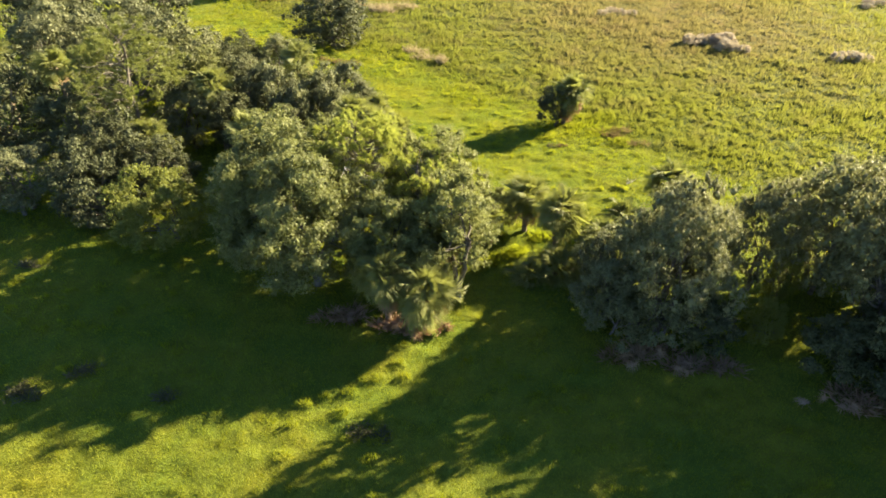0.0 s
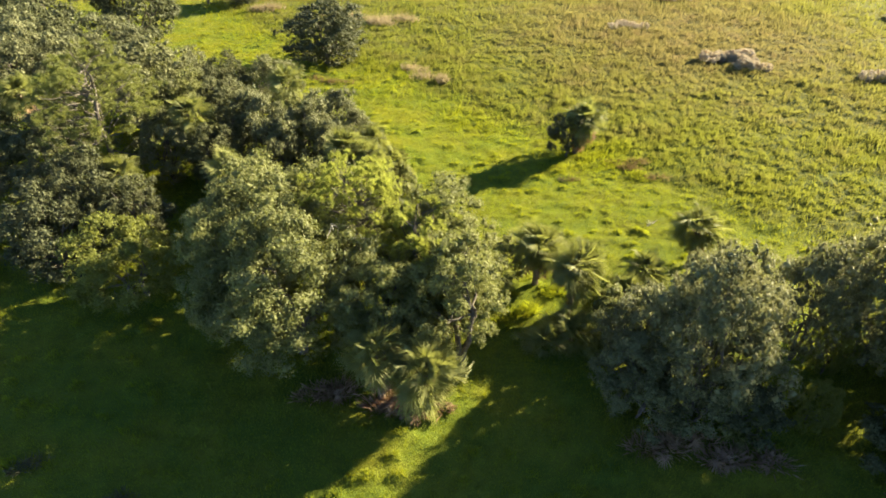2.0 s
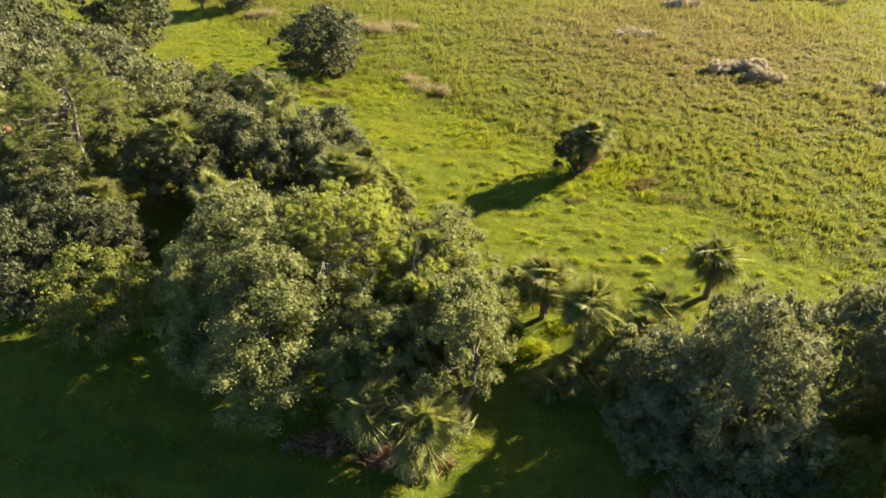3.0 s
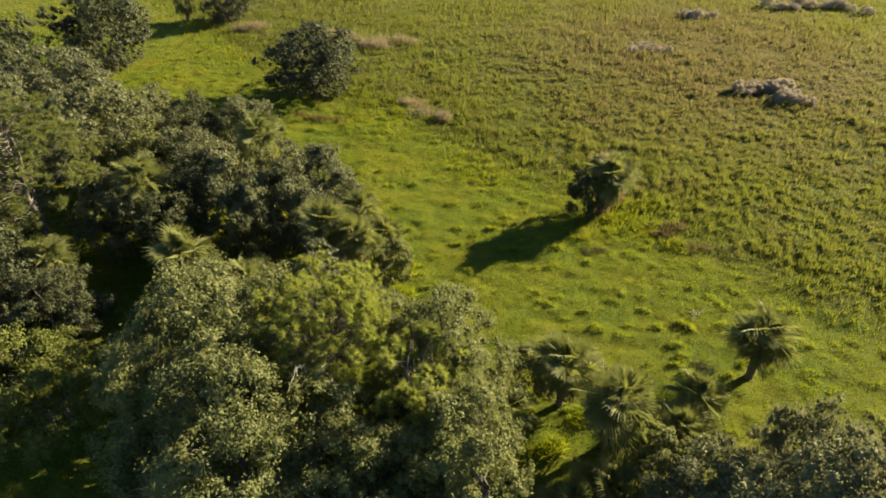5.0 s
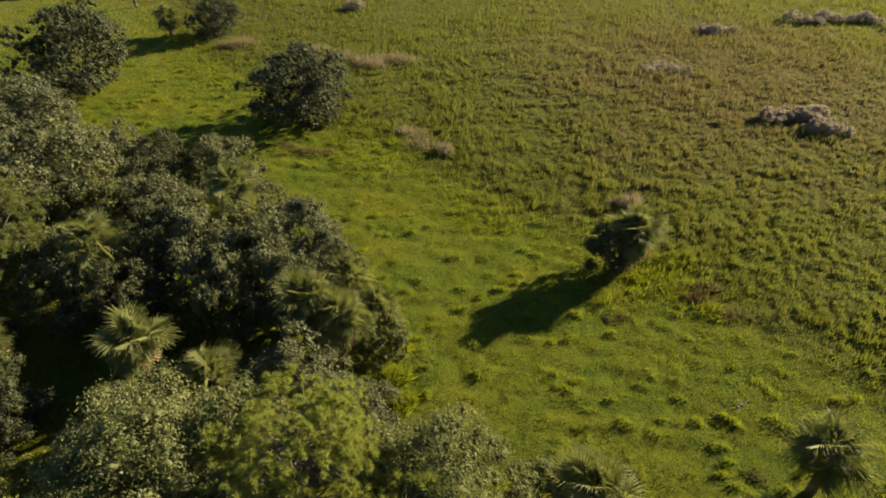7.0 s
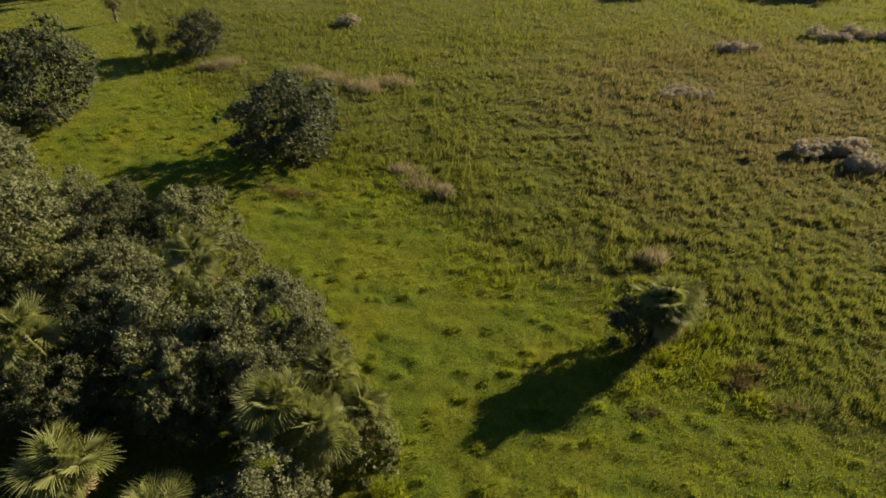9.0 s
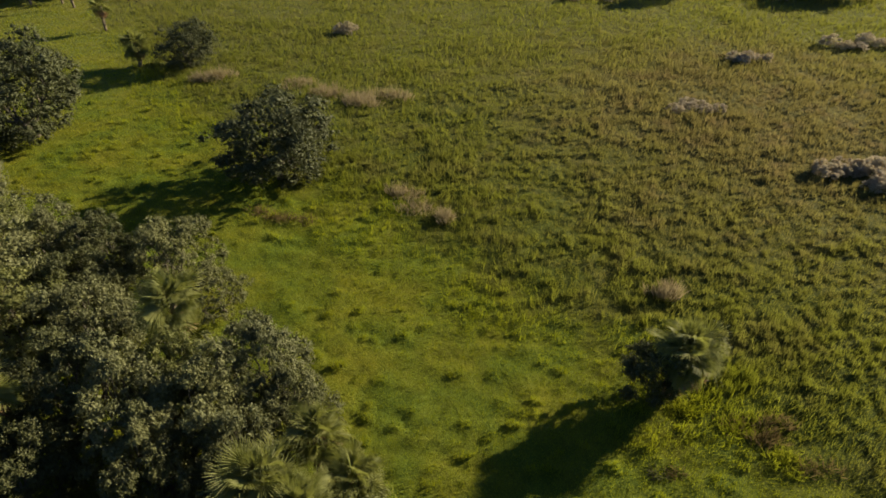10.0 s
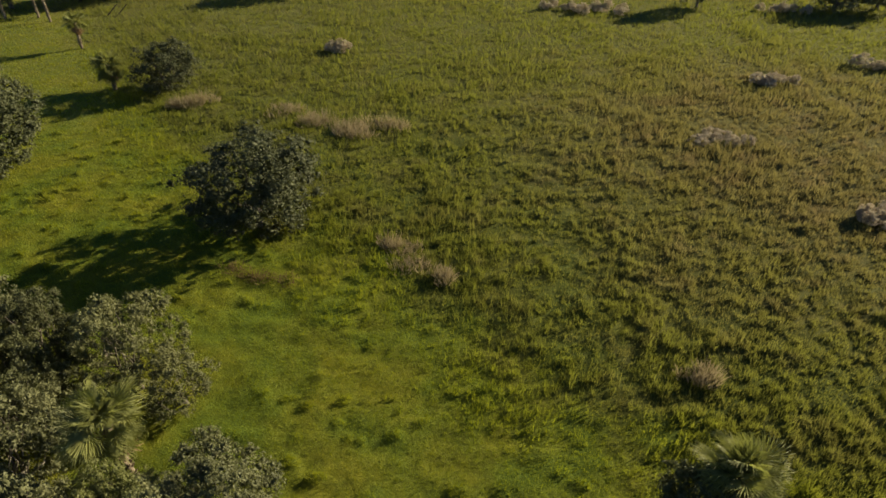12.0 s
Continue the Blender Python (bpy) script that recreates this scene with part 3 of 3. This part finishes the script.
def palm_trunk(height, lean, thick, seed):
    """A palm trunk with the stubs of old stalks all round it."""
    rng = np.random.default_rng(seed)
    steps = max(4, int(height * 3))
    s = np.linspace(0, 1, steps)
    path = np.stack([lean[0] * s ** 1.5, lean[1] * s ** 1.5, -0.15 + (height + 0.15) * s], 1)
    rad = thick * (1.12 - 0.2 * s) * rng.uniform(0.93, 1.07, steps)
    pieces = [tube(path, rad, 9)]
    for i in range(int(height * 16)):
        k = rng.uniform(0.12, 1.0)
        a = i * 2.4
        p = np.array([lean[0] * k ** 1.5, lean[1] * k ** 1.5, height * k])
        d = np.array([math.cos(a), math.sin(a), 0.0])
        b = p + d * thick * 0.8
        e = p + d * (thick + 0.10) + [0, 0, 0.16]
        pieces.append(tube([b, (b + e) / 2, e], [0.05, 0.045, 0.02], 4))
    return joined("trunk", pieces, BOOTS)


def palm(x, y, height, size, label, lean=(0.0, 0.0), fronds=30, dry=6, thick=0.17, name="palm_tree", low=-45.0, seed=0, group="", skirt=0):
    rng = np.random.default_rng(1000 + seed)
    root = thing(name, x, y, 0.0, 0.0, (1, 1, 1), label, "palm", group)
    if height > 0.5:
        part("trunk", palm_trunk(height, lean, thick, seed), root, "rough brown trunk with old leaf stubs")
    base = Vector((lean[0], lean[1], height - 0.05))
    first = rng.uniform(0, 360)
    fronds = int(fronds * 1.7)
    size *= 0.96
    for i in range(fronds):
        s = i / (fronds - 1)
        up = 84 - (84 - low) * s ** 0.85 + rng.normal(0, 16)
        k = size * rng.uniform(0.66, 1.2) * (0.72 + 0.28 * min(1.0, 2.2 * s))
        m = Matrix.Translation(base + Vector((0, 0, 0.25 * size * (1 - s)))) @ pose(0, 0, 0, rng.normal(0, 42), -up, first + i * 137.5 + rng.normal(0, 16)) @ Matrix.Scale(k, 4)
        part("frond", FRONDS[int(rng.integers(0, 3))], root, "", m)
    for i in range(dry):
        m = Matrix.Translation(base - Vector((0, 0, 0.25))) @ pose(0, 0, 0, rng.normal(0, 40), rng.uniform(42, 84), first + i * 137.5 + rng.normal(0, 15)) @ Matrix.Scale(size * rng.uniform(0.7, 1.05), 4)
        part("dry_frond", DRY_FRONDS[i % 2], root, "dry brown hanging frond", m)
    for i in range(skirt):
        k = rng.uniform(0.42, 0.95)
        m = Matrix.Translation((lean[0] * k ** 1.5, lean[1] * k ** 1.5, height * k)) @ pose(0, 0, 0, rng.normal(0, 30), rng.uniform(62, 88), i * 137.5) @ Matrix.Scale(size * rng.uniform(0.6, 0.85), 4)
        part("dry_frond", DRY_FRONDS[i % 2], root, "dry brown hanging frond", m)
    return root


CAB = "cabbage palm with green fan fronds and a rough trunk"
LOW = "low trunkless palmetto with green fan fronds"
# beside the gap
palm(10.6, 53.7, 3.1, 1.16, "cabbage palm alone in the pasture with hanging dry fronds", (0.55, 0.1), 58, 26, 0.2, seed=1, low=-50, skirt=44)
palm(15.7, 37.9, 2.9, 1.08, "cabbage palm with a round crown of fronds", (0.1, 0.25), 44, 8, 0.2, seed=2, low=-62)
palm(5.3, 35.9, 2.7, 1.16, CAB, (0.1, 0.2), 44, 10, 0.18, seed=3, low=-55)
palm(7.1, 33.4, 3.2, 1.16, CAB, (0.1, 0.1), 44, 10, 0.18, seed=4, low=-60)
palm(10.4, 33.6, 1.2, 0.95, CAB, (0.1, 0.0), 28, 3, 0.17, seed=5)
palm(11.6, 35.2, 1.6, 0.95, CAB, (0.2, 0.0), 28, 3, 0.17, seed=19)
palm(5.2, 30.3, 0.2, 0.95, LOW, (0, 0), 22, 2, seed=6, name="palmetto", low=0)
palm(6.8, 30.9, 0.6, 1.0, LOW, (0, 0), 26, 4, seed=7, name="palmetto", low=-10)
palm(8.1, 29.6, 0.2, 0.85, LOW, (0, 0), 20, 2, seed=8, name="palmetto", low=0)
palm(13.7, 24.3, 0.2, 0.6, LOW, (0, 0), 16, 2, seed=29, name="palmetto", low=0)
# before the near grove
palm(-3.6, 26.5, 3.7, 1.08, CAB, (-0.1, -0.4), 40, 12, 0.18, seed=9, low=-65, skirt=16)
palm(-1.4, 26.1, 2.8, 1.25, CAB, (0.1, -0.4), 42, 12, 0.18, seed=10, low=-65, skirt=16)
palm(-0.4, 30.8, 3.2, 1.0, CAB, (0.4, -0.2), 26, 5, 0.17, seed=11)
palm(1.7, 33.6, 2.2, 0.95, CAB, (0.5, 0), 28, 8, 0.17, seed=12, low=-60, skirt=12)
# edge of the far grove
palm(-7.9, 45.8, 4.4, 1.1, CAB, (0.1, -0.3), 36, 10, 0.18, seed=13, low=-60)
palm(-6.2, 45.2, 4.0, 1.1, CAB, (0.1, -0.4), 36, 12, 0.18, seed=14, low=-65, skirt=18)
palm(-4.9, 46.9, 2.6, 1.0, CAB, (0.3, 0), 34, 14, 0.18, seed=15, low=-65, skirt=26)
palm(-6.4, 48.3, 3.6, 1.0, CAB, (0.2, 0), 30, 8, 0.18, seed=16)
palm(-13.7, 53.6, 6.2, 1.0, CAB, (0, 0), 28, 4, 0.17, seed=17)
palm(-19.8, 48.2, 5.8, 1.0, CAB, (0, 0), 30, 8, 0.17, seed=30)
palm(-15.5, 42.6, 4.1, 1.1, CAB, (0, 0), 30, 6, 0.17, seed=18)
palm(-23.2, 42.6, 4.0, 1.0, CAB, (0.2, -0.3), 34, 14, 0.18, seed=20, low=-70, skirt=16)
palm(-11.4, 41.0, 3.6, 1.0, CAB, (0, 0), 28, 5, 0.17, seed=21)
palm(-33.5, 50.0, 6.6, 1.1, CAB, (0, 0), 28, 6, 0.17, seed=22)
palm(-40.5, 52.5, 6.4, 1.1, CAB, (0, 0), 28, 8, 0.17, seed=23)
# far off in the pasture
palm(-36.9, 100.9, 2.7, 1.1, "small round cabbage palm beside a dark oak", (0, 0), 34, 8, 0.2, seed=24, low=-65)
palm(-47.0, 113.8, 3.2, 0.85, "slender cabbage palm with a shaggy dry crown", (0.2, 0), 22, 24, 0.17, seed=25, low=-60)
palm(-56.8, 124.6, 5.0, 1.0, "tall slender cabbage palm at the pasture's edge", (0, 0), 26, 10, 0.16, seed=26)
palm(-59.5, 126.5, 5.4, 1.0, "tall slender cabbage palm at the pasture's edge", (0.3, 0), 26, 10, 0.16, seed=27)
palm(-64.0, 126.0, 5.4, 1.0, "tall slender cabbage palm at the pasture's edge", (0.3, 0), 26, 10, 0.16, seed=28)


# ---- dry grass, scrub and litter ----
def blade_cloud(name, n, reach, height, material, rng, wide=0.02, lobes=3, upright=0.5):
    """A mound of thin stems that spread from a few low hearts."""
    hearts = rng.uniform(-0.62, 0.62, (lobes, 2)) * reach
    who = rng.integers(0, lobes, n)
    tall = rng.uniform(0.55, 1.0, lobes)[who] * height
    ang = rng.uniform(0, 2 * math.pi, n)
    rad = np.sqrt(rng.uniform(0, 1, n)) * 0.5
    foot = np.stack([hearts[who, 0] + np.cos(ang) * rad * reach[0] * 0.8, hearts[who, 1] + np.sin(ang) * rad * reach[1] * 0.8, np.full(n, -0.1)], 1)
    up = tall * (1.05 - 0.9 * rad) * rng.uniform(0.5, 1.1, n)
    tip = foot + np.stack([np.cos(ang) * tall * rng.uniform(0, 1 - upright, n) + rng.normal(0, 0.15, n), np.sin(ang) * tall * rng.uniform(0, 1 - upright, n) + rng.normal(0, 0.15, n), up + 0.1], 1)
    side = unit(np.cross(tip - foot, rng.normal(size=(n, 3)))) * wide
    mid = foot + (tip - foot) * 0.6 + [0, 0, 0.06]
    verts = np.stack([foot - side * 0.6, foot + side * 0.6, mid + side, tip], 1).reshape(-1, 3)
    return net(name, verts, np.arange(4 * n).reshape(n, 4), material)


scrub = Kind(21, 1.4, 1.3, 0.04, 14, 3200, 0.17, 0.05, SCRUB, 3, 6, 0)
scrub_far = Kind(22, 1.4, 1.3, 0.04, 12, 1400, 0.26, 0.09, SCRUB, 3, 3, 0)
rng = np.random.default_rng(77)
for x, y, rx, ry, n in ((23.2, 89.6, 2.6, 0.7, 6), (31.9, 77.4, 3.0, 0.8, 9), (33.8, 74.6, 1.6, 0.6, 5), (33.9, 103.8, 2.4, 0.8, 5), (49.0, 109.4, 3.4, 1.0, 6),
                        (56.0, 108.0, 2.8, 1.0, 5), (46.5, 71.2, 2.0, 0.9, 5), (-14.8, 113.2, 1.1, 0.4, 3), (14.5, 131.5, 3.2, 1.2, 6),
                        (20.8, 131.6, 3.2, 1.2, 6), (62.0, 95.0, 2.0, 0.7, 4), (46.0, 131.0, 3.2, 1.0, 5)):
    for i in range(n):
        kind = scrub if y < 95 else scrub_far
        along = (2 * (i + 0.5) / n - 1) * rx
        kind.plant("scrub_bush", x + along + rng.normal(0, 0.2), y + rng.normal(0, 0.9) * ry, rng.uniform(0.6, 1.35), rng.uniform(0.7, 1.4), rng.uniform(0, 360),
                   "low grey leafless scrub bush in marsh grass", "shrub", "scrub in the marsh grass")
for i, (x, y, rx, ry, h, n) in enumerate((
    (-1.2, 69.7, 0.6, 0.6, 1.8, 560), (-4.4, 72.8, 1.5, 0.9, 1.8, 560), (-3.0, 71.2, 1.6, 1.0, 1.4, 360), (12.4, 61.6, 1.0, 0.6, 1.7, 620),
    (-10.2, 90.6, 2.0, 1.2, 1.9, 1000), (-13.4, 92.4, 2.4, 1.4, 1.8, 900), (-7.4, 92.0, 2.2, 1.2, 1.6, 800), (-16.5, 95.0, 2.2, 1.2, 1.6, 600),
    (-26.2, 97.2, 1.2, 0.9, 2.1, 700), (-28.2, 96.2, 1.5, 0.9, 1.8, 700))):
    clump = new("dry_grass_clump", blade_cloud("dry grass clump", n, np.array([rx, ry]) * 1.25, h * 0.95, STRAW, np.random.default_rng(90 + i), 0.016, 8, 0.65))
    clump.location = (x, y, 0)
    tagged(clump, "clump of tall pale dry straw-coloured grass", "grass", "dry grass clumps")


def litter(x, y, rx, ry, n, seed):
    """A low heap of fallen fronds: a few whole ones over a mat of loose strips."""
    rng = np.random.default_rng(200 + seed)
    heap = thing("fallen_frond_heap", x, y, 0, 0, (1, 1, 1), "heap of fallen reddish-brown dry palm fronds on the ground", "leaf litter")
    part("mat", blade_cloud("mat", 45 * n, np.array([rx * 1.5, ry * 1.8]), 0.55, FROND_DRY, rng, 0.022, 5, -0.6), heap)
    for i in range(n // 2):
        m = pose(rng.normal(0, rx * 0.6), rng.normal(0, ry * 0.6), rng.uniform(0.1, 0.3), rng.normal(0, 25), rng.uniform(-8, 24), rng.uniform(0, 360)) @ Matrix.Scale(rng.uniform(0.45, 0.7), 4)
        part("dry_frond", DRY_FRONDS[i % 2], heap, "", m)


litter(-3.2, 25.9, 0.9, 0.5, 14, 1)
litter(-1.4, 25.6, 1.2, 0.4, 12, 2)
litter(-6.4, 26.7, 1.3, 0.4, 12, 3)
litter(10.3, 24.0, 1.2, 0.5, 14, 4)
litter(12.6, 23.5, 1.0, 0.5, 12, 5)
litter(14.6, 23.0, 0.9, 0.4, 8, 7)
litter(20.2, 20.8, 1.4, 0.6, 12, 6)

for i, (x, y, rx, ry, h, n) in enumerate((
    (-13.4, 69.8, 1.3, 0.7, 0.9, 260), (-15.2, 70.4, 1.1, 0.6, 0.8, 180), (-11.8, 69.2, 1.0, 0.6, 0.7, 140), (14.6, 50.9, 1.0, 0.6, 0.8, 260),
    (15.6, 51.9, 0.9, 0.6, 0.9, 240), (13.4, 51.8, 0.8, 0.5, 0.7, 160), (16.6, 49.6, 1.0, 0.6, 0.7, 170), (9.8, 49.1, 0.5, 0.4, 0.4, 120))):
    clump = new("dry_weed_clump", blade_cloud("dry weed clump", n, np.array([rx, ry]) * 1.2, h, RUST, np.random.default_rng(130 + i), 0.014, 7, 0.6))
    clump.location = (x, y, 0)
    tagged(clump, "clump of reddish-brown dry weeds in green grass", "weeds", "dry weed clumps")

# tall grass along the trees, and low weeds in the near pasture
for i, (x, y, rx, ry, h, n) in enumerate((
    (-3.4, 44.4, 0.8, 1.2, 1.2, 420), (-3.0, 42.4, 0.8, 1.0, 1.0, 380), (-2.6, 40.6, 0.8, 1.0, 1.0, 380), (-3.2, 46.6, 0.7, 0.9, 1.1, 320), (-1.4, 38.6, 0.9, 0.9, 0.9, 340),
    (3.2, 35.2, 0.9, 0.8, 1.0, 380), (4.2, 33.2, 1.0, 0.8, 0.9, 380), (2.6, 31.8, 0.8, 0.8, 0.8, 300), (6.4, 35.2, 0.9, 0.7, 0.9, 320), (9.0, 34.4, 1.0, 0.8, 0.9, 320),
    (17.4, 26.8, 0.9, 0.7, 0.8, 320), (17.3, 25.2, 0.6, 0.8, 0.6, 260), (15.2, 23.7, 0.8, 0.4, 0.5, 220), (11.9, 53.0, 1.2, 0.8, 0.8, 340), (13.6, 51.6, 1.2, 0.8, 0.8, 320), (15.0, 49.8, 1.0, 0.8, 0.8, 280), (13.2, 55.0, 1.2, 0.8, 0.8, 300))):
    clump = new("tall_grass_clump", blade_cloud("tall grass clump", int(1.5 * n), np.array([rx, ry]), 0.75 * h, BLADES, np.random.default_rng(400 + i), 0.008, 7, 0.5))
    clump.location = (x, y, 0)
    tagged(clump, "clump of tall uncut green grass", "grass", "tall grass clumps")
for i, (x, y, rx, ry, n) in enumerate(((-22.4, 20.8, 1.6, 0.9, 420), (-19.8, 22.4, 1.2, 0.7, 260), (-3.8, 18.6, 1.3, 0.8, 360), (-14.5, 20.6, 1.0, 0.6, 200), (-27.4, 31.6, 1.6, 0.6, 260), (13.6, 38.5, 0.7, 0.4, 160), (9.0, 49.0, 0.6, 0.4, 110))):
    weeds = new("weed_patch", blade_cloud("weed patch", n, np.array([rx, ry]) * 0.9, 0.26, WEEDS, np.random.default_rng(450 + i), 0.013, 7, 0.1))
    weeds.location = (x, y, 0)
    tagged(weeds, "low patch of grey withered weeds in pasture grass", "weeds", "weed patches")


def dead_branch(x, y, turn, size, label, seed):
    rng = np.random.default_rng(300 + seed)
    pieces = [tube(bent((-0.6 * size, 0, 0.05), (0.6 * size, 0.1, 0.16), rng, 0.05), np.linspace(0.07, 0.03, 6), 6)]
    for i in range(4):
        k = rng.uniform(-0.4, 0.4) * size
        pieces.append(tube(bent((k, 0, 0.1), (k + rng.normal(0, 0.3), rng.normal(0, 0.4), rng.uniform(0.1, 0.4)), rng, 0.1), np.linspace(0.04, 0.012, 6), 5))
    ob = new("dead_branch", joined("dead branch", pieces, DEADWOOD))
    ob.matrix_basis = pose(x, y, 0, 0, 0, turn)
    tagged(ob, label, "branch")


dead_branch(14.5, 42.7, 30, 0.9, "small pale weathered branch lying in the pasture", 1)

# ---- far edge of the pasture ----
for x, y, h, r, turn in ((34.5, 133.0, 6.0, 2.8, 0), (53.5, 131.5, 4.4, 3.6, 80), (60.0, 132.0, 5.0, 4.0, 170), (-24.0, 141.0, 7.0, 4.0, 20),
                         (-66.0, 131.0, 8.0, 5.0, 40), (-58.0, 135.0, 8.0, 5.0, 100), (-74.0, 127.0, 8.0, 5.0, 150), (-50.0, 139.0, 7.0, 4.5, 220)):
    oak_far.plant("oak_tree", x, y, h, r, turn, "dark oak at the far edge of the pasture")
for x, turn in ((-50.4, 50), (-49.0, 48)):
    pole = new("leaning_pole", joined("leaning pole", [tube([(0, 0, -0.2), (0.8, 0.3, 0.5), (1.7, 0.6, 1.3)], [0.09, 0.08, 0.06], 7)], DARKWOOD))
    pole.matrix_basis = pose(x, 127.5, 0, 0, 0, turn - 35)
    tagged(pole, "dark slender dead pole leaning in the grass", "pole", "leaning poles")
